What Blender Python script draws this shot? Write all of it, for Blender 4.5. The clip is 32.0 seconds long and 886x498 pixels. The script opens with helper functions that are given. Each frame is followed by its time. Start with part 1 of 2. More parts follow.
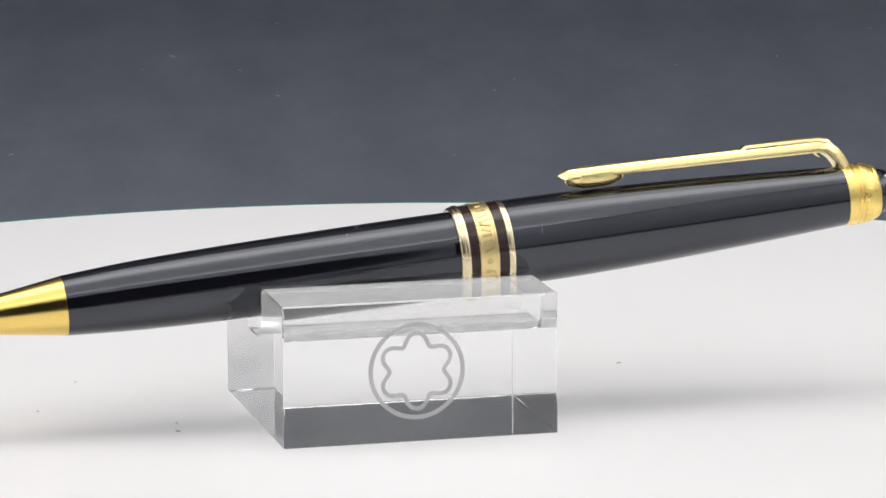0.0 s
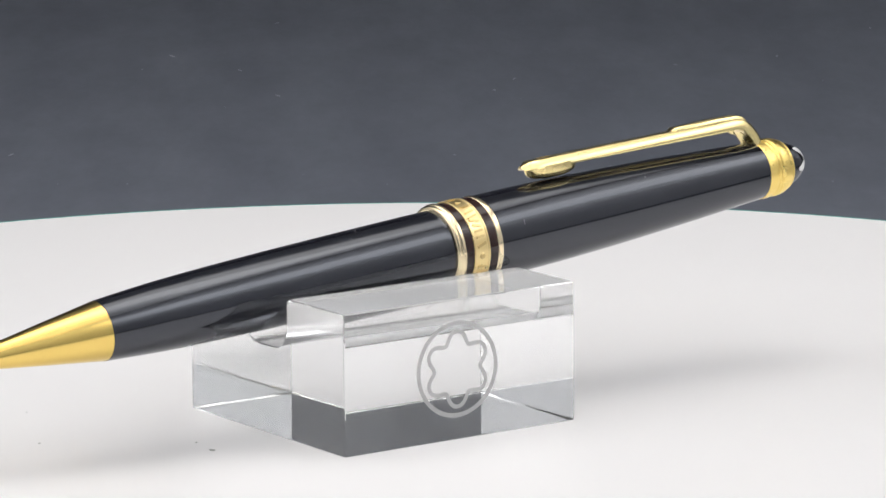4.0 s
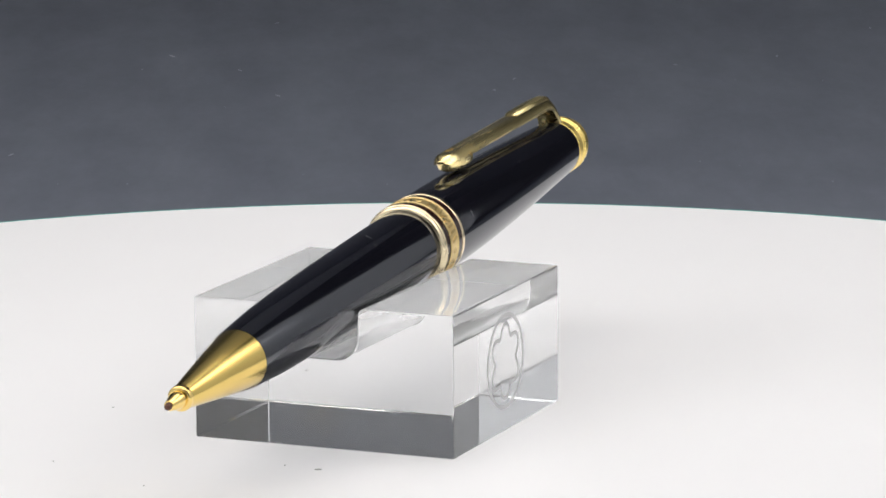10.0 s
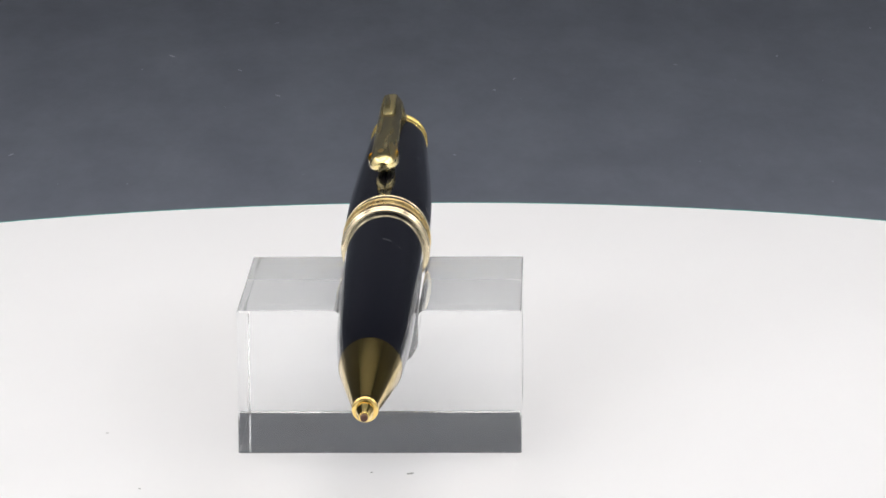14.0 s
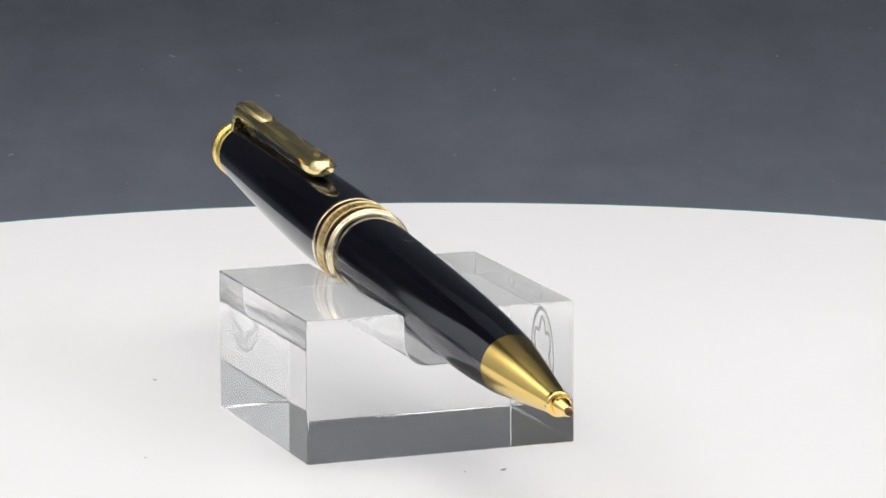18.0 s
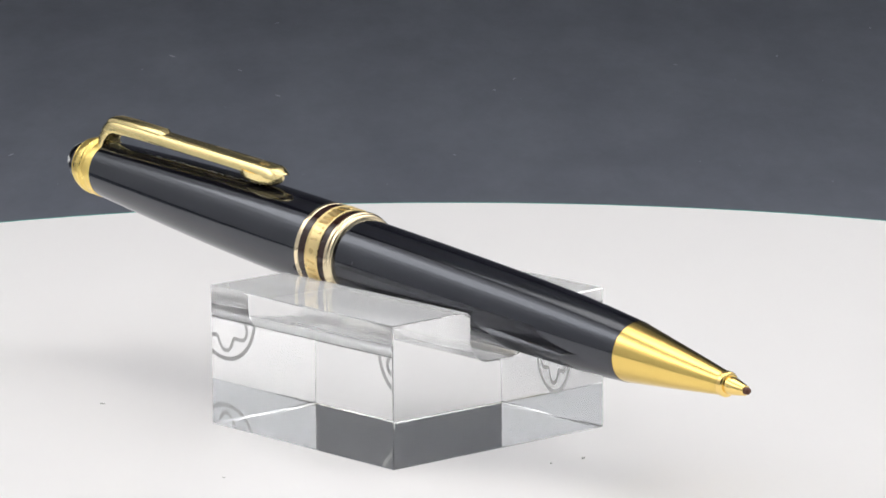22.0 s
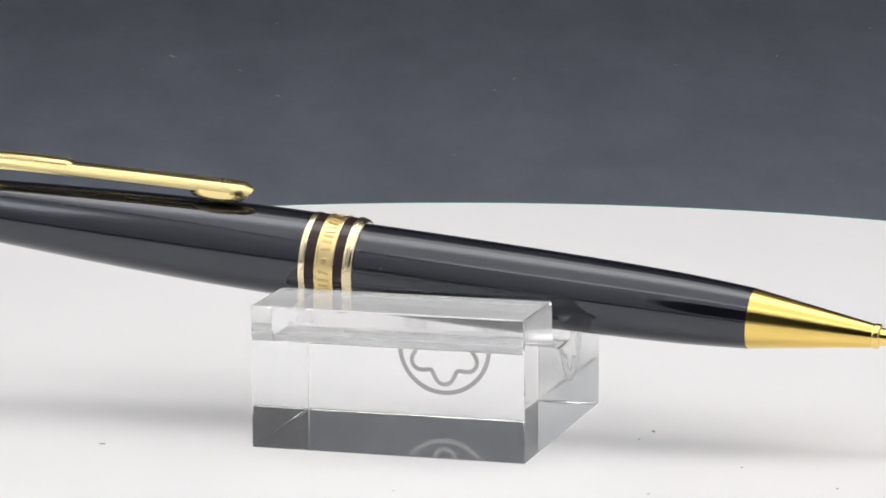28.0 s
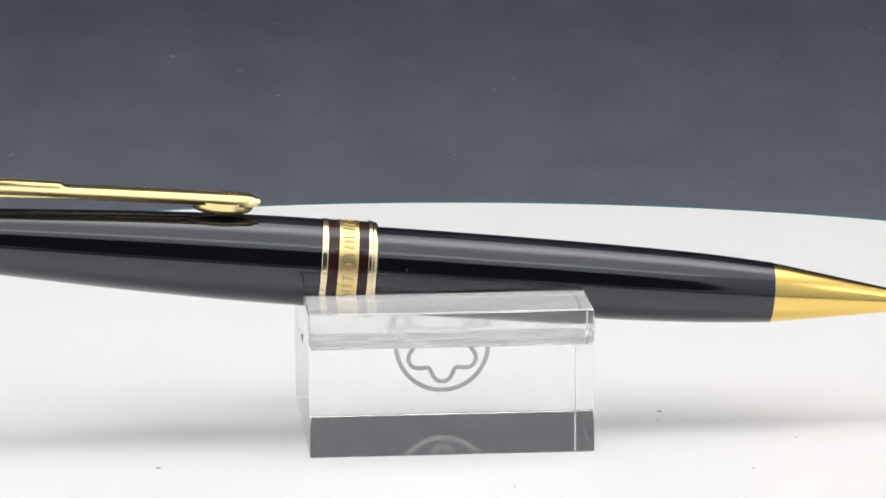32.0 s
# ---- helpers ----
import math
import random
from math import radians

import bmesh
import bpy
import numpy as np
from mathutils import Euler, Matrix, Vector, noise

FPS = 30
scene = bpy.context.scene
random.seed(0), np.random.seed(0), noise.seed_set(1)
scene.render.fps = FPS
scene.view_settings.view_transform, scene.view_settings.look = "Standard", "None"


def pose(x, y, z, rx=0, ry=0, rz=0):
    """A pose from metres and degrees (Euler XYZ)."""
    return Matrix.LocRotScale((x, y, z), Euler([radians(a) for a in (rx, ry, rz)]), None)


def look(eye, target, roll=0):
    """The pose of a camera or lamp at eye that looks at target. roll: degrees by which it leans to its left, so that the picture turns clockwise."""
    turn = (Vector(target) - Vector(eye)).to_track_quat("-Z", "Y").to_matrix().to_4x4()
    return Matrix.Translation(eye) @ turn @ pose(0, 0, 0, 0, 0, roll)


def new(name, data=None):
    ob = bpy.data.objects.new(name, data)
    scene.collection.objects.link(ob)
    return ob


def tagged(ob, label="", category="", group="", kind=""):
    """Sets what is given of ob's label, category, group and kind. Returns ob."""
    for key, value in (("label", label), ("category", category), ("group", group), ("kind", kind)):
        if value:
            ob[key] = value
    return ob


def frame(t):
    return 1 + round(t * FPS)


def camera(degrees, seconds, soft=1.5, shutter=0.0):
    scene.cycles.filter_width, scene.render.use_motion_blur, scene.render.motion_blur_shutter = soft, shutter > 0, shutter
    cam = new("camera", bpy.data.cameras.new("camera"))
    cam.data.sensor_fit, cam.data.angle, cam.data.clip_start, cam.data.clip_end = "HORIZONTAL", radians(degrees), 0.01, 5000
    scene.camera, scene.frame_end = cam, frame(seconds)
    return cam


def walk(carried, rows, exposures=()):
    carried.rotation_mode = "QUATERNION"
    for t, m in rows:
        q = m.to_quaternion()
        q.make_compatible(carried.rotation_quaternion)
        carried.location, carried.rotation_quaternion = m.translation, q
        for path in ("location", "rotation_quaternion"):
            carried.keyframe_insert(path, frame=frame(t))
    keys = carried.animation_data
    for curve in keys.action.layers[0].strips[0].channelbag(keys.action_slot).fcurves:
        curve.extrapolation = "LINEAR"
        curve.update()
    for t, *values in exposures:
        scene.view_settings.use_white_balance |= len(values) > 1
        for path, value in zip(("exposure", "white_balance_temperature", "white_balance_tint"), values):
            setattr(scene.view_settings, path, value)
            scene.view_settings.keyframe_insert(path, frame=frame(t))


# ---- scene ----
cam = camera(10.027, 32.0, soft=1.6)
EYE, AIM = (0.0, -0.66188, 0.15029), (0.00346, -0.01376, 0.02565)
still = look(EYE, AIM, -0.361)
walk(cam, [(0.0, still), (32.0, still)], [(0.0, -0.06), (6.0, -0.08), (13.0, 0.04), (18.0, 0.01), (24.0, -0.08), (28.0, -0.08), (32.0, 0.04)])

MM = 0.001  # the plan is in millimetres

# ---- light ----
world = bpy.data.worlds.new("world")
scene.world = world
world.use_nodes = True
world.node_tree.nodes["Background"].inputs[0].default_value = (0.75, 0.82, 1.0, 1)
world.node_tree.nodes["Background"].inputs[1].default_value = 0.05


def area_lamp(name, size_x, size_y, watts, eye, target, colour=(1, 1, 1)):
    data = bpy.data.lights.new(name, "AREA")
    data.shape, data.size, data.size_y, data.energy, data.color = "RECTANGLE", size_x, size_y, watts, colour
    ob = new(name, data)
    ob.matrix_world = look(eye, target)
    return ob


# the light panel over the turntable, with its brighter middle rows
LAMP_WHITE = (1.0, 0.966, 0.915)
area_lamp("panel_light", 0.64, 0.80, 1.41, (0.0, -0.085, 0.57), (0.0, -0.085, 0.0), LAMP_WHITE)
area_lamp("inner_light", 0.56, 0.36, 0.51, (0.0, 0.10, 0.565), (0.0, 0.10, 0.0), LAMP_WHITE)
area_lamp("middle_light", 0.50, 0.16, 0.36, (0.0, 0.07, 0.56), (0.0, 0.071, 0.0), LAMP_WHITE)
area_lamp("front_light", 0.58, 0.10, 0.20, (0.0, -0.44, 0.56), (0.0, -0.439, 0.0), LAMP_WHITE)
# the two upright light panels at the sides
for side in (-1, 1):
    for name, long, tall, watts, out in (("side_light", 0.52, 0.34, 0.13, 0.336), ("side_inner_light", 0.49, 0.23, 0.20, 0.333), ("side_middle_light", 0.46, 0.13, 0.27, 0.330)):
        area_lamp(name, long, tall, watts, (side * out, -0.04, 0.325), (0.0, -0.04, 0.325), (0.98, 0.98, 0.985))
scene.view_settings.exposure = 0.0

# ---- materials ----


def material(name, colour, rough=0.5, metal=0.0, **more):
    mat = bpy.data.materials.new(name)
    mat.use_nodes = True
    b = mat.node_tree.nodes["Principled BSDF"]
    b.inputs["Base Color"].default_value = (*colour, 1)
    b.inputs["Roughness"].default_value = rough
    b.inputs["Metallic"].default_value = metal
    for key, value in more.items():
        b.inputs[key.replace("_", " ")].default_value = value
    return mat


def vary(mat, scale, low, high, stretch=(1, 1, 1), detail=4.0, target="Base Color", bump=0.0, bump_scale=0.0, uneven=0.5):
    """Noise between two colours (or roughnesses) at a real size, with relief on request."""
    nt = mat.node_tree
    b = nt.nodes["Principled BSDF"]
    co = nt.nodes.new("ShaderNodeTexCoord")
    mp = nt.nodes.new("ShaderNodeMapping")
    mp.inputs["Scale"].default_value = stretch
    nt.links.new(co.outputs["Object"], mp.inputs["Vector"])
    tex = nt.nodes.new("ShaderNodeTexNoise")
    tex.inputs["Scale"].default_value, tex.inputs["Detail"].default_value, tex.inputs["Roughness"].default_value = scale, detail, uneven
    nt.links.new(mp.outputs["Vector"], tex.inputs["Vector"])
    ramp = nt.nodes.new("ShaderNodeValToRGB")
    ramp.color_ramp.elements[0].position, ramp.color_ramp.elements[1].position = 0.3, 0.7
    if target == "Base Color":
        ramp.color_ramp.elements[0].color, ramp.color_ramp.elements[1].color = (*low, 1), (*high, 1)
    else:
        ramp.color_ramp.elements[0].color, ramp.color_ramp.elements[1].color = (low, low, low, 1), (high, high, high, 1)
    nt.links.new(tex.outputs["Fac"], ramp.inputs["Fac"])
    nt.links.new(ramp.outputs["Color"], b.inputs[target])
    if bump:
        fine = nt.nodes.new("ShaderNodeTexNoise")
        fine.inputs["Scale"].default_value, fine.inputs["Detail"].default_value = bump_scale, 3.0
        nt.links.new(mp.outputs["Vector"], fine.inputs["Vector"])
        bp = nt.nodes.new("ShaderNodeBump")
        bp.inputs["Strength"].default_value, bp.inputs["Distance"].default_value = bump, 0.0002
        nt.links.new(fine.outputs["Fac"], bp.inputs["Height"])
        nt.links.new(bp.outputs["Normal"], b.inputs["Normal"])
    return mat


RESIN = vary(material("black_resin", (0.005, 0.005, 0.008), 0.06, 0.0, IOR=1.80, Specular_Tint=(0.86, 0.90, 1.0, 1)), 260, 0.04, 0.11, (0.03, 7, 7), target="Roughness")
BAND_RESIN = material("dark_brown_lacquer", (0.028, 0.010, 0.008), 0.12)
GOLD = vary(material("polished_gold", (0.93, 0.68, 0.24), 0.12, 1.0), 500, 0.09, 0.17, target="Roughness")
CLIP_GOLD = vary(material("worn_gold", (0.95, 0.78, 0.37), 0.25, 1.0), 900, 0.19, 0.31, (0.06, 1, 1), target="Roughness")
END_GOLD = vary(material("rubbed_gold", (0.98, 0.74, 0.24), 0.32, 1.0), 900, 0.22, 0.45, target="Roughness", bump=0.35, bump_scale=1500)
BRUSHED = vary(material("satin_gold", (0.86, 0.62, 0.185), 0.16, 1.0), 120, 0.14, 0.19, (1, 1, 1), target="Roughness")
PALE_GOLD = vary(material("pale_gold", (0.93, 0.79, 0.53), 0.16, 1.0), 500, 0.12, 0.22, target="Roughness")
RING_GOLD = vary(material("yellow_gold", (0.94, 0.74, 0.36), 0.3, 1.0), 500, 0.25, 0.38, target="Roughness")
ENGRAVED = material("engraved_gold", (0.72, 0.53, 0.24), 0.35, 1.0)
TIP = material("brown_tip", (0.10, 0.035, 0.02), 0.35)
EMBLEM = material("white_inlay", (0.88, 0.88, 0.88), 0.2)
ACRYLIC = material("clear_acrylic", (0.99, 0.997, 1.0), 0.0, 0.0, IOR=1.49, Transmission_Weight=0.97, Specular_IOR_Level=0.42)
# top face of the block: more diffuse and paler than the sides
HAZED = vary(material("hazed_acrylic", (1.0, 1.0, 1.0), 0.02, 0.0, IOR=1.49, Transmission_Weight=0.68), 220, 0.0, 0.06, target="Roughness")
MILLED = vary(material("milled_acrylic", (1.0, 1.0, 1.0), 0.06, 0.0, IOR=1.49, Transmission_Weight=0.90), 300, 0.10, 0.30, (1, 0.1, 1), target="Roughness")
SOLE = vary(material("scuffed_acrylic", (0.95, 0.975, 1.0), 0.05, 0.0, IOR=1.49, Transmission_Weight=0.94), 160, 0.0, 0.12, (0.25, 2.2, 1), 6.0, target="Roughness", uneven=0.7)
FROST = material("frosted_engraving", (0.62, 0.62, 0.62), 0.9, Alpha=0.64)
SCUFF = material("pale_scuff", (0.55, 0.57, 0.61), 0.7)
SCRATCH = material("scratched_resin", (0.22, 0.22, 0.24), 0.5)
FLECK = material("pale_dust", (0.62, 0.62, 0.62), 0.8)
DISC = vary(material("white_plate", (0.86, 0.85, 0.855), 0.42), 9, (0.848, 0.836, 0.842), (0.878, 0.866, 0.872), bump=0.02, bump_scale=900)
RIM = material("pale_teal_edge", (0.22, 0.52, 0.48), 0.25)
UNDER = material("grey_plastic", (0.2, 0.2, 0.21), 0.5)
DUST = material("grey_dust", (0.45, 0.45, 0.43), 0.9)
LINT = material("pale_lint", (0.30, 0.31, 0.35), 0.9)
PAPER = vary(material("dark_grey_paper", (0.122, 0.127, 0.157), 0.6), 70, (0.088, 0.096, 0.121), (0.128, 0.139, 0.171), (1, 0.3, 1), 9.0, bump=0.15, bump_scale=700, uneven=0.72)
WHITE = vary(material("white_fabric", (0.86, 0.875, 0.90), 0.8), 30, (0.84, 0.855, 0.88), (0.88, 0.895, 0.92))
WALL = vary(material("grey_wall", (0.3, 0.31, 0.34), 0.9), 3, (0.28, 0.29, 0.32), (0.32, 0.33, 0.36))

# ---- tools ----


def part(name, bm, mat, parent, label=""):
    """Links a bmesh as one mesh object under a thing or a part."""
    me = bpy.data.meshes.new(name)
    bm.normal_update()
    bm.to_mesh(me)
    bm.free()
    me.materials.append(mat)
    ob = new(name, me)
    ob.parent = parent
    if label:
        tagged(ob, label)
    return ob


def lathe(profile, segs=96):
    """A body turned round the x axis from (along, radius) pairs in millimetres."""
    bm = bmesh.new()
    rings = []
    for a, r in profile:
        if r < 1e-4:
            rings.append([bm.verts.new((a * MM, 0, 0))])
        else:
            rings.append([bm.verts.new((a * MM, r * MM * math.cos(k * math.tau / segs), r * MM * math.sin(k * math.tau / segs))) for k in range(segs)])
    for p, q in zip(rings, rings[1:]):
        for k in range(segs):
            n = (k + 1) % segs
            if len(p) == 1 and len(q) == 1:
                continue
            if len(p) == 1:
                f = bm.faces.new((p[0], q[n], q[k]))
            elif len(q) == 1:
                f = bm.faces.new((p[k], p[n], q[0]))
            else:
                f = bm.faces.new((p[k], p[n], q[n], q[k]))
            f.smooth = True
    bmesh.ops.recalc_face_normals(bm, faces=bm.faces)
    return bm


def crease(bm, degrees=28):
    """Keeps sharp edges sharp under smooth shading."""
    for e in bm.edges:
        if len(e.link_faces) == 2 and e.calc_face_angle(0) > radians(degrees):
            e.smooth = False
    return bm


def rounded(points, steps=5):
    """The same (along, radius) outline with each inner corner cut to a small round: entries (a, r, round)."""
    out = []
    for i, (a, r, c) in enumerate(points):
        if c == 0 or i in (0, len(points) - 1):
            out.append((a, r))
            continue
        p, q, n = Vector(points[i - 1][:2]), Vector((a, r)), Vector(points[i + 1][:2])
        u, w = (p - q), (n - q)
        c = min(c, u.length * 0.45, w.length * 0.45)
        s, e = q + u.normalized() * c, q + w.normalized() * c
        for k in range(steps + 1):
            t = k / steps
            out.append(tuple(s * (1 - t) ** 2 + q * 2 * t * (1 - t) + e * t * t))
    return out


def curve_through(knots, step=1.0):
    """Smooth (along, radius) outline through knots."""
    out = []
    n = len(knots)
    for i in range(n - 1):
        p0, p1, p2, p3 = (Vector(knots[min(max(j, 0), n - 1)]) for j in (i - 1, i, i + 1, i + 2))
        m = max(1, int((p2.x - p1.x) / step))
        for k in range(m):
            t = k / m
            out.append(tuple(0.5 * (2 * p1 + (p2 - p0) * t + (2 * p0 - 5 * p1 + 4 * p2 - p3) * t * t + (3 * p1 - p0 - 3 * p2 + p3) * t ** 3)))
    out.append(knots[-1])
    return out


def plate(outline, low, high, bevel=0.0):
    """A plate: outline of (x, y) in millimetres, between two heights."""
    bm = bmesh.new()
    vs = [bm.verts.new((x * MM, y * MM, low * MM)) for x, y in outline]
    f = bm.faces.new(vs)
    up = bmesh.ops.extrude_face_region(bm, geom=[f])["geom"]
    bmesh.ops.translate(bm, verts=[g for g in up if isinstance(g, bmesh.types.BMVert)], vec=(0, 0, (high - low) * MM))
    bmesh.ops.recalc_face_normals(bm, faces=bm.faces)
    if bevel:
        bmesh.ops.bevel(bm, geom=list(bm.edges), offset=bevel * MM, segments=2, profile=0.5, affect="EDGES")
    return bm


# ---- setting ----


def sheet(name, rows, mat, label=""):
    """A smooth sheet swept along x from (y, z) pairs in metres."""
    bm = bmesh.new()
    xs = [-0.6, -0.3, 0.0, 0.3, 0.6]
    grid = [[bm.verts.new((x, y, z)) for x in xs] for y, z in rows]
    for p, q in zip(grid, grid[1:]):
        for k in range(len(xs) - 1):
            bm.faces.new((p[k], p[k + 1], q[k + 1], q[k])).smooth = True
    return tagged(part(name, bm, mat, None, label), kind="structure")


DISC_THICK = 12.0
FLOOR_Z = -DISC_THICK * MM
BACK_Y, BEND = 0.82, 0.31
sweep = [(-0.55, FLOOR_Z), (-0.2, FLOOR_Z), (0.1, FLOOR_Z), (0.35, FLOOR_Z)]
for k in range(13):
    a = k / 12 * math.radians(82)
    sweep.append((BACK_Y - BEND + BEND * math.sin(a), FLOOR_Z + BEND - BEND * math.cos(a)))
sweep += [(BACK_Y + 0.005 + 0.012 * k, FLOOR_Z + BEND + 0.09 * k) for k in range(1, 6)]

sheet("backdrop", sweep, PAPER, "dark grey paper backdrop curving up behind a turntable")


def slab(name, mat, label, x0, x1, y0, y1, z0, z1):
    bm = bmesh.new()
    bmesh.ops.create_cube(bm, size=1, matrix=Matrix.LocRotScale(((x0 + x1) / 2, (y0 + y1) / 2, (z0 + z1) / 2), None, (x1 - x0, y1 - y0, z1 - z0)))
    return tagged(part(name, bm, mat, None, label), kind="structure")


# the white inner walls and roof of the photo booth, open to the front
BOOTH = "plain white fabric wall of a photo booth"
slab("wall_west", WHITE, BOOTH, -0.35, -0.34, -0.5, 0.30, FLOOR_Z, 0.60)
slab("wall_east", WHITE, BOOTH, 0.34, 0.35, -0.5, 0.30, FLOOR_Z, 0.60)
slab("ceiling", WHITE, "plain white roof of a photo booth", -0.35, 0.35, -0.5, 0.85, 0.60, 0.61)
# its front with the wide opening that the camera looks through
front = bmesh.new()
HOLE_X, HOLE_Z, HOLE_WIDE, HOLE_TALL = 0.02, 0.20, 0.215, 0.20
loops = []
for y in (-0.51, -0.50):
    inner, outer = [], []
    for k in range(48):
        a = (k + 0.5) / 48 * math.tau
        c, d = math.cos(a), math.sin(a)
        reach = min((0.35 - HOLE_X if c > 0 else 0.35 + HOLE_X) / abs(c), (0.61 - HOLE_Z if d > 0 else HOLE_Z - FLOOR_Z) / abs(d))
        inner.append(front.verts.new((HOLE_X + HOLE_WIDE * math.copysign(abs(c) ** 0.55, c), y, HOLE_Z + HOLE_TALL * math.copysign(abs(d) ** 0.55, d))))
        outer.append(front.verts.new((HOLE_X + reach * c, y, HOLE_Z + reach * d)))
    loops.append((inner, outer))
(inner_a, outer_a), (inner_b, outer_b) = loops
for k in range(48):
    n = (k + 1) % 48
    for p, q in ((inner_a, outer_a), (inner_b, outer_b), (inner_a, inner_b), (outer_a, outer_b)):
        front.faces.new((p[k], p[n], q[n], q[k]))
bmesh.ops.recalc_face_normals(front, faces=front.faces)
tagged(part("wall_south", front, WHITE, None, "white fabric front of a photo booth with a wide opening"), kind="structure")
# the room round it
ROOM = "plain grey painted wall of the room"
slab("floor", WALL, "plain grey tabletop surface under the paper", -1.3, 1.3, -1.3, 1.3, FLOOR_Z - 0.06, FLOOR_Z - 0.003)
slab("wall_room_west", WALL, ROOM, -1.4, -1.3, -1.3, 1.3, FLOOR_Z, 1.8)
slab("wall_room_east", WALL, ROOM, 1.3, 1.4, -1.3, 1.3, FLOOR_Z, 1.8)
slab("wall_room_south", WALL, ROOM, -1.4, 1.4, -1.4, -1.3, FLOOR_Z, 1.8)
slab("wall_room_north", WALL, ROOM, -1.4, 1.4, 1.3, 1.4, FLOOR_Z, 1.8)
slab("ceiling_room", WALL, "plain grey painted ceiling of the room", -1.4, 1.4, -1.4, 1.4, 1.8, 1.9)

# faint lint on the backdrop
lint = bmesh.new()
rng = random.Random(4)
spots = [(-51.7, 401.4, -12), (-36.6, 381.1, -12), (-27.8, 347.4, -12), (16.1, 352.7, -12), (20.4, 367.2, -12), (-30.6, 448.9, -12), (99.9, 434.9, -12), (54.5, 384.6, -12), (-76.5, 279.2, -12), (76.6, 395.4, -12)]
spots += [(rng.uniform(-100, 100), rng.uniform(230, 395), -12) for k in range(16)]
for k, (x, y, z) in enumerate(spots):
    size = rng.uniform(0.25, 0.4) if k < 10 else rng.uniform(0.1, 0.2)
    bmesh.ops.create_icosphere(lint, subdivisions=1, radius=MM, matrix=pose(x * MM, y * MM, (z + 0.05) * MM, 0, 0, rng.uniform(60, 120)) @ Matrix.Diagonal((size * rng.uniform(2, 6), size, 0.25 * size, 1)))
tagged(part("lint", lint, LINT, None, "pale lint specks on the dark paper backdrop"), category="dust", kind="stuff")

# ---- turntable ----
DISC_R = 161.1
turntable = tagged(new("turntable"), "round white turntable plate with a pale teal edge", "turntable")
part("plate", crease(lathe(rounded([(-DISC_THICK + 3, 0, 0), (-DISC_THICK + 3, DISC_R - 8, 1), (-4, DISC_R - 1.1, 1), (0, DISC_R - 1.1, 0), (0, 0, 0)]), 256)), DISC, turntable).matrix_basis = pose(0, 0, 0, 0, -90, 0)
part("rim", crease(lathe(rounded([(-4.2, DISC_R - 1.08, 0), (-4.2, DISC_R, 0.4), (0.02, DISC_R, 0.5), (0.02, DISC_R - 1.08, 0), (-4.2, DISC_R - 1.08, 0)]), 256)), RIM, turntable, "pale teal translucent edge").matrix_basis = pose(0, 0, 0, 0, -90, 0)
part("base", crease(lathe([(-DISC_THICK, 0), (-DISC_THICK, 90), (-DISC_THICK + 3.02, 90), (-DISC_THICK + 3.02, 0)], 96)), UNDER, turntable, "grey plastic foot").matrix_basis = pose(0, 0, 0, 0, -90, 0)

# ---- acrylic stand ----
SIDE_X, SIDE_Y, TALL = 36.9, 37.1, 18.93
SLOT, DEEP, ROUND, LIP = 5.05, 6.95, 3.2, 0.9


def stand_block():
    """A block with a round-cornered slot along y milled into its top."""
    hx, hy = SIDE_X / 2, SIDE_Y / 2
    out = [(-hx, 0.0), (hx, 0.0), (hx, TALL)]
    lip = [(SLOT + LIP - LIP * math.sin(k / 7 * math.pi / 2), TALL - LIP + LIP * math.cos(k / 7 * math.pi / 2)) for k in range(8)]
    out += lip
    low = TALL - DEEP + ROUND
    for k in range(11):
        a = -k / 10 * math.pi / 2
        out.append((SLOT - ROUND + ROUND * math.cos(a), low + ROUND * math.sin(a)))
    for k in range(11):
        a = -math.pi / 2 - k / 10 * math.pi / 2
        out.append((-SLOT + ROUND + ROUND * math.cos(a), low + ROUND * math.sin(a)))
    out += [(-x, z) for x, z in reversed(lip)] + [(-hx, TALL)]
    bm = bmesh.new()
    front = [bm.verts.new((x * MM, -hy * MM, z * MM)) for x, z in out]
    back = [bm.verts.new((x * MM, hy * MM, z * MM)) for x, z in out]
    bm.faces.new(front)
    bm.faces.new(back[::-1])
    n = len(out)
    for k in range(n):
        bm.faces.new((front[k], back[k], back[(k + 1) % n], front[(k + 1) % n]))
    bmesh.ops.recalc_face_normals(bm, faces=bm.faces)
    sharp = [e for e in bm.edges if e.calc_face_angle(0) > radians(40)]
    bmesh.ops.bevel(bm, geom=sharp, offset=0.22 * MM, segments=3, profile=0.5, affect="EDGES")
    for f in bm.faces:
        f.smooth = f.calc_area() < 40 * MM * MM
        c = f.calc_center_median() / MM
        if abs(c.x) < SLOT + 0.05 and c.z > TALL - DEEP - 0.05 and abs(f.normal.y) < 0.5 and f.calc_area() > 4 * MM * MM:
            f.material_index = 1
        elif f.normal.z < -0.9 and c.z < 1.0:
            f.material_index = 2
        elif f.normal.z > 0.9 and c.z > TALL - 1.0:
            f.material_index = 3
    return crease(bm, 20)


stand = tagged(new("pen_stand"), "clear acrylic block pen stand with an engraved emblem", "pen stand")
block = part("block", stand_block(), ACRYLIC, stand)
block.data.materials.append(MILLED)
block.data.materials.append(SOLE)
block.data.materials.append(HAZED)
block.visible_shadow = False  # clear: the light goes through


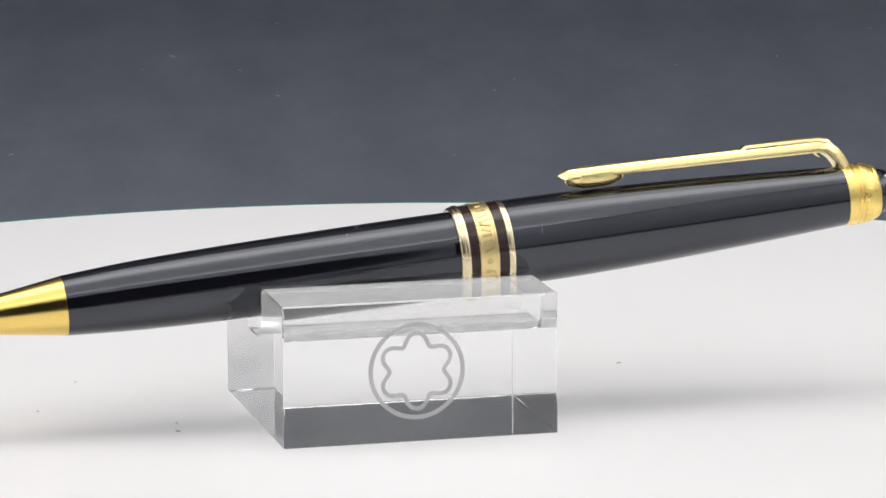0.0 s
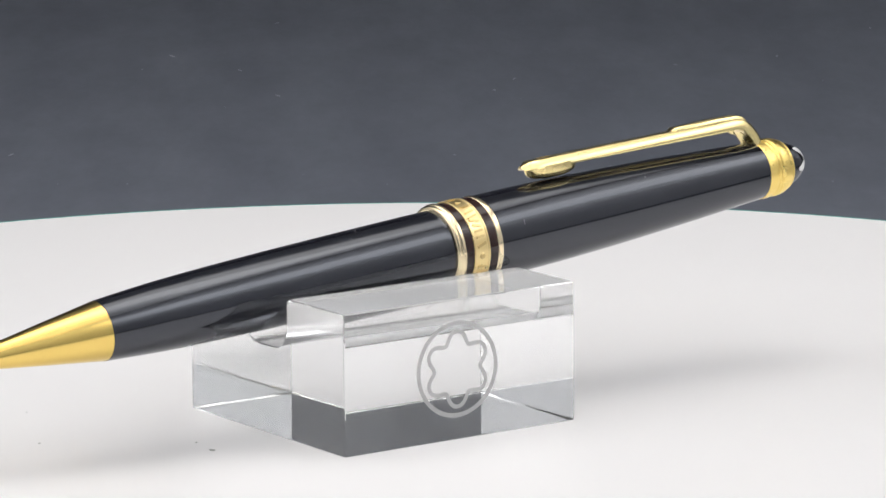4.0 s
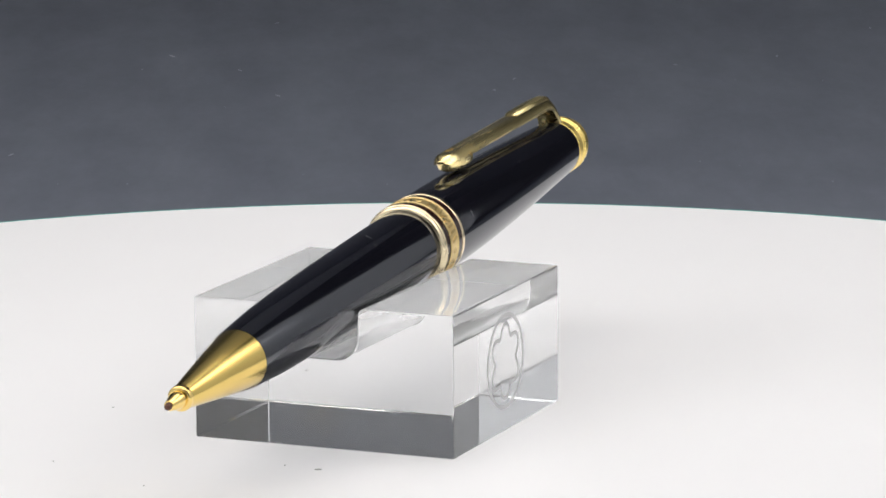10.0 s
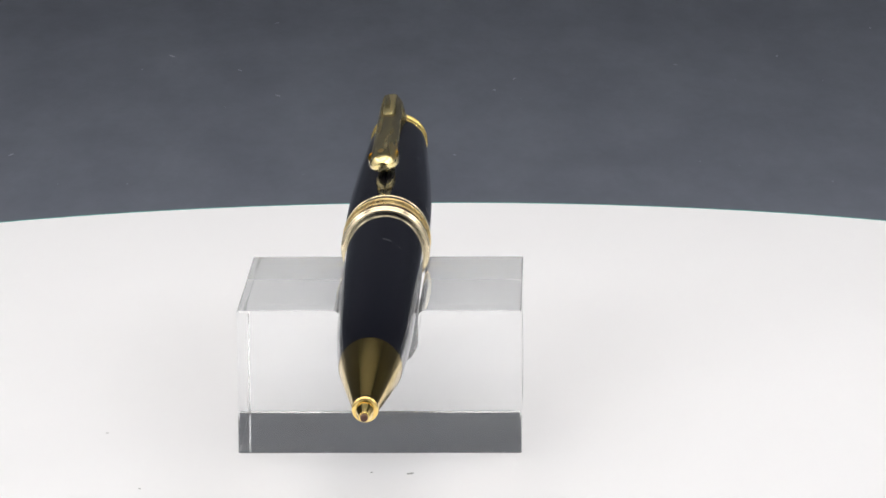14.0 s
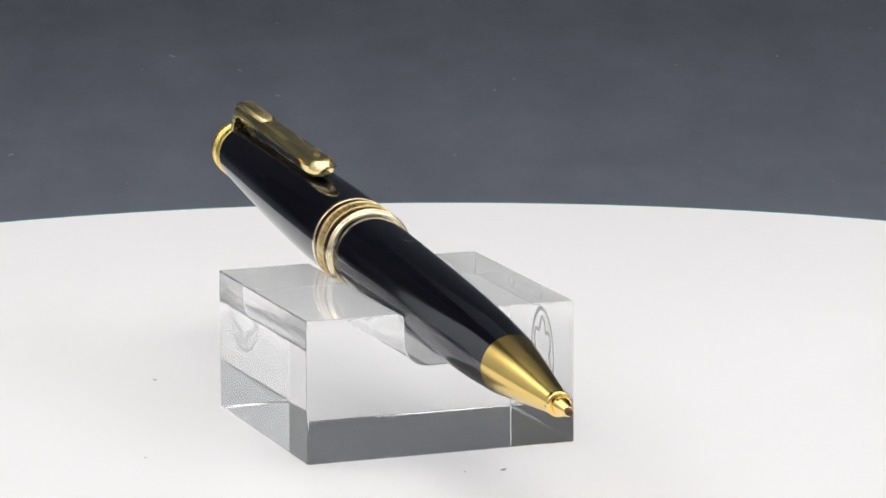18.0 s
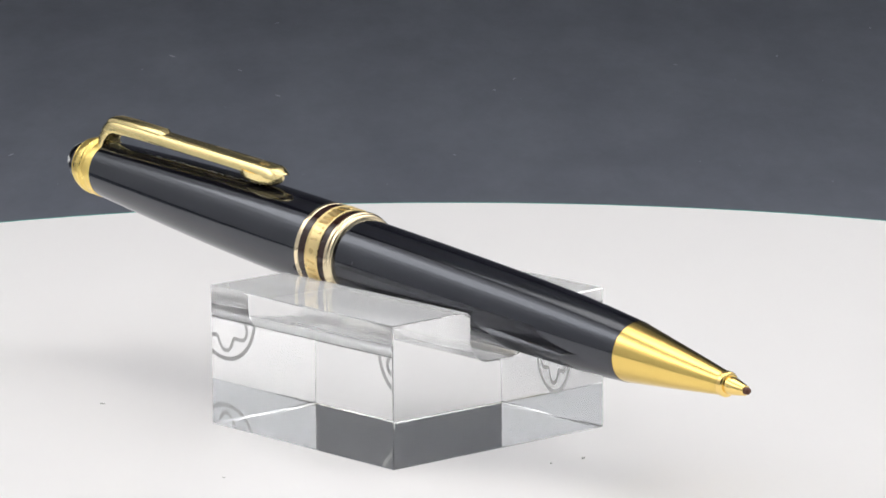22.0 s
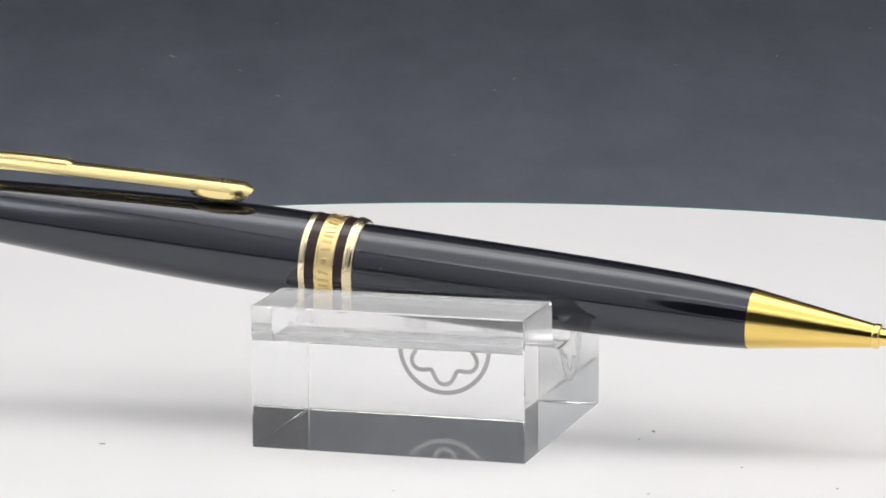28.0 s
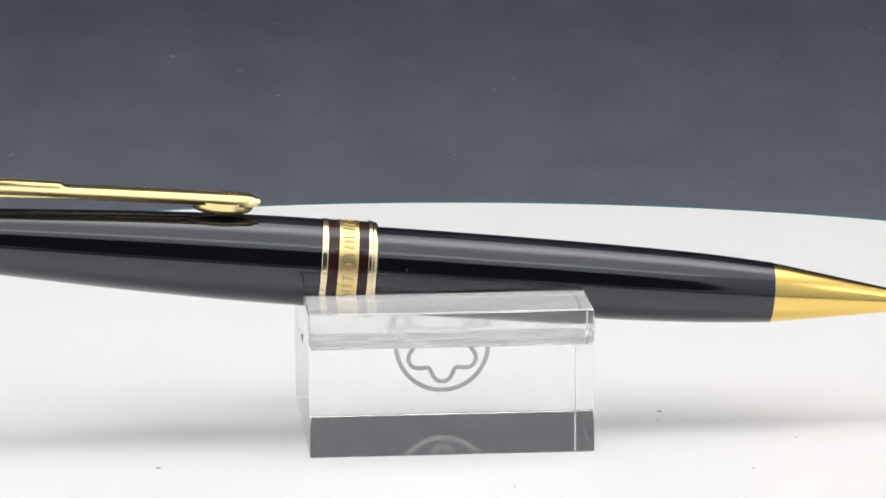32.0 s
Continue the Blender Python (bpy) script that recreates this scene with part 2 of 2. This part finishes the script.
def band_ring(radius, width, segs=120, lobes=0, swing=0.0):
    """A flat closed line in the yz plane, as deep as it must be to be seen."""
    bm = bmesh.new()
    rows = []
    for k in range(segs):
        a = k / segs * math.tau
        ra = radius + swing * (math.cos(lobes * a) - 0.12 * math.cos(2 * lobes * a))
        y, z = ra * math.sin(a), ra * math.cos(a)
        da = 0.001
        rb = radius + swing * (math.cos(lobes * (a + da)) - 0.12 * math.cos(2 * lobes * (a + da)))
        t = Vector((rb * math.sin(a + da) - y, rb * math.cos(a + da) - z)).normalized()
        n = Vector((t.y, -t.x)) * width / 2
        rows.append([bm.verts.new(((dx) * MM, (y + s * n.x) * MM, (z + s * n.y) * MM)) for dx, s in ((0, -1), (0, 1), (0.04, 1), (0.04, -1))])
    for k in range(segs):
        p, q = rows[k], rows[(k + 1) % segs]
        for j in range(4):
            bm.faces.new((p[j], p[(j + 1) % 4], q[(j + 1) % 4], q[j]))
    bmesh.ops.recalc_face_normals(bm, faces=bm.faces)
    return bm


emblem_at = pose((SIDE_X / 2 - 0.03) * MM, -0.6 * MM, 9.5 * MM)
part("engraved_ring", band_ring(6.2, 0.6), FROST, stand, "frosted grey engraved ring").matrix_basis = emblem_at
part("engraved_star", band_ring(4.44, 0.56, 180, 6, 0.69), FROST, stand, "frosted grey engraved wavy star outline").matrix_basis = emblem_at

scuffs = bmesh.new()
rng = random.Random(11)
for k in range(48):
    m = pose(rng.uniform(-17, 17) * MM, rng.uniform(-17, 17) * MM, 0.04 * MM, 0, 0, rng.choice((0, 90)) + rng.gauss(0, 9))
    bmesh.ops.create_cube(scuffs, size=1, matrix=m @ Matrix.Diagonal((rng.uniform(0.3, 1.5) * MM, rng.uniform(0.015, 0.04) * MM, 0.02 * MM, 1)))
tagged(part("scuff_marks", scuffs, SCUFF, stand, "fine pale scuffs under the block"), kind="stuff")

# ---- pen ----
# along: millimetres from the writing tip; z of the pen points to its clip
pen = tagged(new("ballpoint_pen"), "black resin twist pen with gold cone, rings and clip", "pen")
U = 0.82

barrel = [(k * U, r * U) for k, r in curve_through([(25.2, 4.88), (30, 5.22), (36, 5.6), (43, 5.87), (50, 6.05), (58, 6.2), (66, 6.3), (74, 6.38), (82, 6.42), (89.3, 6.42)], 1.5)]
cap = [(k * U, r * U) for k, r in curve_through([(99.1, 7.12), (104, 7.12), (110, 7.05), (116, 6.92), (122, 6.73), (128, 6.5), (134, 6.23), (140, 5.93), (146, 5.6), (152, 5.26), (157.4, 4.93)], 1.5)]
part("barrel", crease(lathe([(barrel[0][0], 0.5)] + barrel + [(barrel[-1][0], 3.0)]), 40), RESIN, pen, "glossy black resin lower barrel")
part("cap", crease(lathe([(cap[0][0], 3.0)] + cap + [(cap[-1][0], 2.0)]), 40), RESIN, pen, "glossy black resin upper barrel")


def turned(name, mat, pts, parent=None, label="", segs=96):
    return part(name, crease(lathe(rounded([(a * U, r * U, c * U) for a, r, c in pts]), segs), 32), mat, parent or pen, label)


turned("cone", BRUSHED, [(5.4, 1.0, 0), (5.4, 1.9, 0), (5.6, 1.93, 0.1), (15, 3.35, 0), (25.25, 4.86, 0.1), (25.25, 2.0, 0)], None, "satin gold tapered cone")
turned("collar", GOLD, [(4.25, 0.9, 0), (4.25, 1.72, 0.15), (4.5, 2.0, 0.25), (5.3, 2.02, 0.2), (5.5, 1.9, 0.1), (5.5, 1.0, 0)], None, "polished gold collar")
turned("nozzle", GOLD, [(0.75, 0.4, 0), (0.75, 0.78, 0.1), (3.2, 1.35, 0.2), (4.3, 1.42, 0), (4.3, 0.5, 0)], None, "polished gold nozzle")
turned("writing_tip", TIP, [(-0.1, 0.0, 0), (-0.05, 0.28, 0.1), (0.15, 0.52, 0.2), (0.85, 0.62, 0), (0.85, 0.0, 0)], None, "dark brown refill tip")
turned("gasket", RESIN, [(89.2, 4.0, 0), (89.2, 6.40, 0.02), (89.8, 6.42, 0.02), (90.3, 6.46, 0.05), (90.3, 4.0, 0)], None, "dark recessed lip")
turned("front_ring", PALE_GOLD, [(90.0, 5.0, 0), (90.0, 6.78, 0.2), (90.25, 7.12, 0.2), (90.65, 7.2, 0.12), (90.75, 7.08, 0.05), (90.85, 7.22, 0.1), (91.0, 7.34, 0.15), (91.6, 7.34, 0.2), (91.6, 5.0, 0)], None, "narrow polished gold ring with two ridges")
turned("band_inlay", BAND_RESIN, [(91.5, 5.0, 0), (91.5, 7.14, 0), (93.3, 7.14, 0), (93.3, 5.0, 0)], None, "dark brown-black inlay")
main_ring = turned("main_ring", RING_GOLD, [(93.15, 5.0, 0), (93.15, 7.32, 0.15), (93.5, 7.32, 0.1), (93.55, 7.2, 0.05), (95.95, 7.2, 0.05), (96.0, 7.32, 0.1), (96.35, 7.32, 0.15), (96.35, 5.0, 0)], None, "wide yellow gold ring with engraved marks")
turned("band_inlay", BAND_RESIN, [(96.2, 5.0, 0), (96.2, 7.14, 0), (98.1, 7.14, 0), (98.1, 5.0, 0)], None, "dark brown-black inlay")
turned("rear_ring", PALE_GOLD, [(98.0, 5.0, 0), (98.0, 7.25, 0.25), (99.1, 7.24, 0.25), (99.1, 5.0, 0)], None, "narrow polished gold ring")

marks = bmesh.new()


def stroke(at, x0, y0, x1, y1, wide=0.27):
    """A raised bar between two places on the ring."""
    m = at @ pose((x0 + x1) / 2 * MM, (y0 + y1) / 2 * MM, 0, 0, 0, math.degrees(math.atan2(y1 - y0, x1 - x0)))
    bmesh.ops.create_cube(marks, size=1, matrix=m @ Matrix.Diagonal((math.hypot(x1 - x0, y1 - y0) * MM, wide * MM, 0.16 * MM, 1)))


rng = random.Random(3)
MARK_COUNT = 24
for k in range(MARK_COUNT):
    at = pose(94.75 * U * MM, 0, 0) @ pose(0, 0, 0, 98 + k * 360 / MARK_COUNT) @ pose(0, 0, 7.21 * U * MM)
    if k % 6 == 0:  # a raised boss
        bmesh.ops.create_cone(marks, cap_ends=True, segments=14, radius1=0.5 * MM, radius2=0.36 * MM, depth=0.16 * MM, matrix=at)
    else:  # plain bars
        lean = rng.uniform(-0.25, 0.25)
        for y in (-0.42, 0.0, 0.42)[k % 2::2] if k % 3 else (-0.4, 0.4):
            long = rng.uniform(0.6, 0.75)
            stroke(at, -long, y - lean, long, y + lean, rng.uniform(0.22, 0.36))
bmesh.ops.recalc_face_normals(marks, faces=marks.faces)
tagged(part("engraving", marks, ENGRAVED, main_ring, "raised gold marks"), kind="stuff")

turned("end_ring", END_GOLD, [(157.3, 3.0, 0), (157.3, 5.0, 0.15), (158.9, 5.05, 0.25), (159.1, 4.80, 0.1), (159.35, 4.80, 0.1), (159.5, 5.0, 0.12), (159.75, 5.0, 0.12), (159.9, 4.8, 0.1), (160.1, 4.8, 0.1), (160.3, 5.06, 0.25), (161.4, 5.0, 0.5), (162.3, 4.66, 0.4), (162.45, 4.5, 0.05), (162.6, 4.5, 0.05), (162.75, 4.52, 0.1), (163.15, 4.22, 0.15), (163.3, 3.6, 0.1), (163.3, 2.0, 0)], None, "stepped rubbed gold end ring with fine grooves")
dome = curve_through([(163.0, 3.82), (164.2, 3.6), (165.3, 3.2), (166.2, 2.65), (166.9, 1.9), (167.3, 1.05)], 0.3) + [(167.45, 0.4), (167.5, 0.0)]
part("finial", crease(lathe([(a * U, r * U) for a, r in dome]), 50), RESIN, pen, "rounded black resin finial")
# the white inlay on the finial: a rounded six-lobed patch that follows the dome
inlay = bmesh.new()
hub = inlay.verts.new((167.6 * U * MM, 0, 0))
rings = []
for j in range(1, 6):
    row = []
    for k in range(96):
        a = k / 96 * math.tau
        r = (2.95 + 0.62 * math.cos(6 * a - 0.9)) * j / 5
        x = float(np.interp(r, [p[1] for p in dome[::-1]], [p[0] for p in dome[::-1]])) + 0.06 + 0.08 * (1 - (j / 5) ** 6)
        r *= 1.03
        row.append(inlay.verts.new((x * U * MM, r * U * MM * math.cos(a), r * U * MM * math.sin(a))))
    rings.append(row)
for k in range(96):
    n = (k + 1) % 96
    inlay.faces.new((hub, rings[0][k], rings[0][n])).smooth = True
    for p, q in zip(rings, rings[1:]):
        inlay.faces.new((p[k], q[k], q[n], p[n])).smooth = True
bmesh.ops.recalc_face_normals(inlay, faces=inlay.faces)
part("inlay", inlay, EMBLEM, pen, "white rounded star inlay")

# the clip: a bar along the pen, bent down into the end ring, with a ball under its tip
clip = new("clip")
clip.parent = pen
tagged(clip, "polished gold clip")


def swept(path, widths, thicks, crown=0.0, hollow=0.0, shoulder=3.5, fold=0.0, skirt=0.0):
    """A strap through (along, height) points with its widths, rounded or folded across, hollow below and with one deeper side on request."""
    bm = bmesh.new()
    rows = []
    n = len(path)
    spread = [-1, -0.97, -0.8, -0.57, -0.55, -0.36, -0.18, 0, 0.18, 0.36, 0.55, 0.57, 0.8, 0.97, 1]
    for i, ((a, h), w, thick) in enumerate(zip(path, widths, thicks)):
        p, q = Vector(path[max(0, i - 1)]), Vector(path[min(n - 1, i + 1)])
        t = (q - p).normalized()
        nn = Vector((-t.y, t.x))
        if nn.y < 0 and abs(t.x) > 0.3:
            nn = -nn
        row = []
        for f in spread:
            lift = (crown * (1 - f * f) + fold * -max(0.0, abs(f) - 0.56) / 0.44 - 0.62 * abs(f) ** shoulder) * min(1.0, thick) + thick
            row.append((a + nn.x * lift, f * w / 2, h + nn.y * lift))
        for f in reversed(spread):
            deep = hollow * min(1.0, thick) * (1 - f ** 6) * (118 < a < 151)
            deep -= skirt * (f < -0.75) * (116 < a < 152)
            row.append((a + nn.x * deep, f * w / 2 * 0.94, h + nn.y * deep))
        rows.append([bm.verts.new(Vector(v) * U * MM) for v in row])
    m = len(rows[0])
    for p, q in zip(rows, rows[1:]):
        for k in range(m):
            bm.faces.new((p[k], p[(k + 1) % m], q[(k + 1) % m], q[k])).smooth = True
    bm.faces.new(rows[0][::-1])
    bm.faces.new(rows[-1])
    bmesh.ops.recalc_face_normals(bm, faces=bm.faces)
    return crease(bm, 35)


bar_path = [(109.3, 9.85), (109.7, 9.5), (110.4, 9.2), (111.3, 9.1), (113, 9.05), (120, 9.0), (135, 8.6), (150, 8.1), (153.6, 7.9), (154.9, 7.55), (155.9, 6.65), (156.7, 5.5), (157.2, 4.4)]
bar_wide = [0.9, 2.1, 3.5, 4.4, 4.5, 4.4, 4.2, 3.95, 3.9, 3.9, 3.9, 4.1, 4.3]
part("bar", swept(bar_path, bar_wide, [0.2, 0.75, 1.15, 1.3, 1.35, 1.3, 1.35, 1.5, 1.65, 1.9, 1.9, 1.8, 1.7], 0.35, 0.7, 14, 0.6, 0.15), CLIP_GOLD, clip)
part("top_plate", swept([(139.9, 9.55), (141.6, 9.7), (150, 9.5), (154.2, 9.3), (155.4, 9.0), (156.2, 8.4)], [0.8, 2.7, 2.7, 2.7, 2.7, 2.6], [0.15, 0.85, 0.95, 0.95, 0.9, 0.7], 0.1, 0.0, 8), CLIP_GOLD, clip)
part("tab", swept([(153.2, 8.7), (153.4, 7.9), (153.7, 7.4), (154.1, 7.0)], [2.2, 1.9, 1.5, 1.1], [0.5, 0.5, 0.45, 0.35]), CLIP_GOLD, clip)
tiny = bmesh.new()
for k, wide in enumerate((0.5, 0.9, 0.4)):
    bmesh.ops.create_cube(tiny, size=1, matrix=Matrix.Translation(Vector((113.4 + 0.9 * k, 0.2, 10.74)) * U * MM) @ Matrix.Diagonal((0.35 * MM, wide * MM, 0.06 * MM, 1)))
part("engraved_bars", tiny, ENGRAVED, clip, "tiny engraved marks")
ball = bmesh.new()
bmesh.ops.create_uvsphere(ball, u_segments=32, v_segments=16, radius=1)
bmesh.ops.delete(ball, geom=[v for v in ball.verts if v.co.z > 0.05], context="VERTS")
for v in ball.verts:
    v.co = Vector((v.co.x * 5.1 + 115.4, v.co.y * 2.6, -abs(v.co.z) ** 0.5 * 2.35 + 9.5)) * U * MM
for f in ball.faces:
    f.smooth = True
part("ball", ball, CLIP_GOLD, clip, "polished gold boss under the tip")
clip.matrix_basis = pose(0, 0, 0, -6.8, 0, 0)

# ---- poses on the turntable ----
PH0, OM, OM2 = 0.13073, 0.0931025, -0.003947


def turn(t):
    u = t - 16.0
    return pose(0, 0, 0, 0, 0, math.degrees(PH0 + OM * u + OM2 * (u / 16.0) ** 2))


stand_at = pose(-5.174 * U * MM, -3.627 * U * MM, 0.06 * MM, 0, 0, math.degrees(0.02639))
pen_tip, pen_end = Vector((-3.346, -82.58, 18.5)) * U * MM, Vector((-7.42, 85.18, 33.3)) * U * MM
ax = (pen_end - pen_tip).normalized()
az = (Vector((0, 0, 1)) - ax * ax.z).normalized()
pen_at = Matrix.Translation(pen_tip) @ Matrix((ax, az.cross(ax), az)).transposed().to_4x4()

# dust on the plate
rng = random.Random(21)
specks = [(0.8, -32.7, 0.26), (-27.0, 34.7, 0.24), (-23.5, -63.7, 0.16), (-33.0, -41.6, 0.14), (-15.8, -49.2, 0.14), (-40.7, -10.4, 0.14), (-4.2, -32.1, 0.16)]
for x, y, size in specks:
    bm = bmesh.new()
    bmesh.ops.create_icosphere(bm, subdivisions=1, radius=MM, matrix=pose(x * MM, y * MM, size * 0.3 * MM, 0, 0, rng.uniform(0, 180)) @ Matrix.Diagonal((size * rng.uniform(1.2, 2.6), size, size * 0.4, 1)))
    part("dust_speck", bm, DUST, turntable)

# scratches and specks on the pen: along, angle from the clip's side, length, width, turn
for along, deg, long, wide, spin in ((74.6, 3.0, 0.8, 0.09, 35), (74.2, 10.0, 0.9, 0.09, 68), (72.2, 27.0, 0.7, 0.09, 70), (131.0, 41.9, 0.26, 0.22, 0), (85.3, -81.8, 0.45, 0.12, 80), (104.0, 66.0, 1.3, 0.08, 80)):
    rad = float(np.interp(along, [p[0] / U for p in barrel + cap], [p[1] for p in barrel + cap])) + 0.012
    bm = bmesh.new()
    bmesh.ops.create_icosphere(bm, subdivisions=2, radius=0.5, matrix=Matrix.Diagonal((long * MM, wide * MM, 0.05 * MM, 1)))
    part("scratch", bm, SCRATCH, pen, "fine pale scratch").matrix_basis = pose(along * U * MM, 0, 0, deg) @ pose(0, 0, rad * MM, 0, 0, spin)


# pale dust caught along the cap under the clip
rng = random.Random(8)
for k in range(26):
    along = 115.5 + k * 1.2 + rng.uniform(-0.4, 0.4)
    rad = float(np.interp(along, [p[0] / U for p in cap], [p[1] for p in cap])) + 0.01
    wide = rng.uniform(0.05, 0.11) if along < 138 else rng.uniform(0.03, 0.06)
    bm = bmesh.new()
    bmesh.ops.create_icosphere(bm, subdivisions=1, radius=0.5, matrix=Matrix.Diagonal((rng.uniform(0.4, 1.3) * MM, wide * MM, 0.016 * MM, 1)))
    part("dust_fleck", bm, FLECK, pen, "pale dust fleck").matrix_basis = pose(along * U * MM, 0, 0, -13 + rng.uniform(-1.6, 1.6)) @ pose(0, 0, rad * MM, 0, 0, rng.uniform(-14, 14))


def motions():
    times = [k * 0.5 for k in range(65)]
    walk(turntable, [(t, turn(t)) for t in times])
    walk(stand, [(t, turn(t) @ stand_at) for t in times])
    walk(pen, [(t, turn(t) @ pen_at) for t in times])


motions()
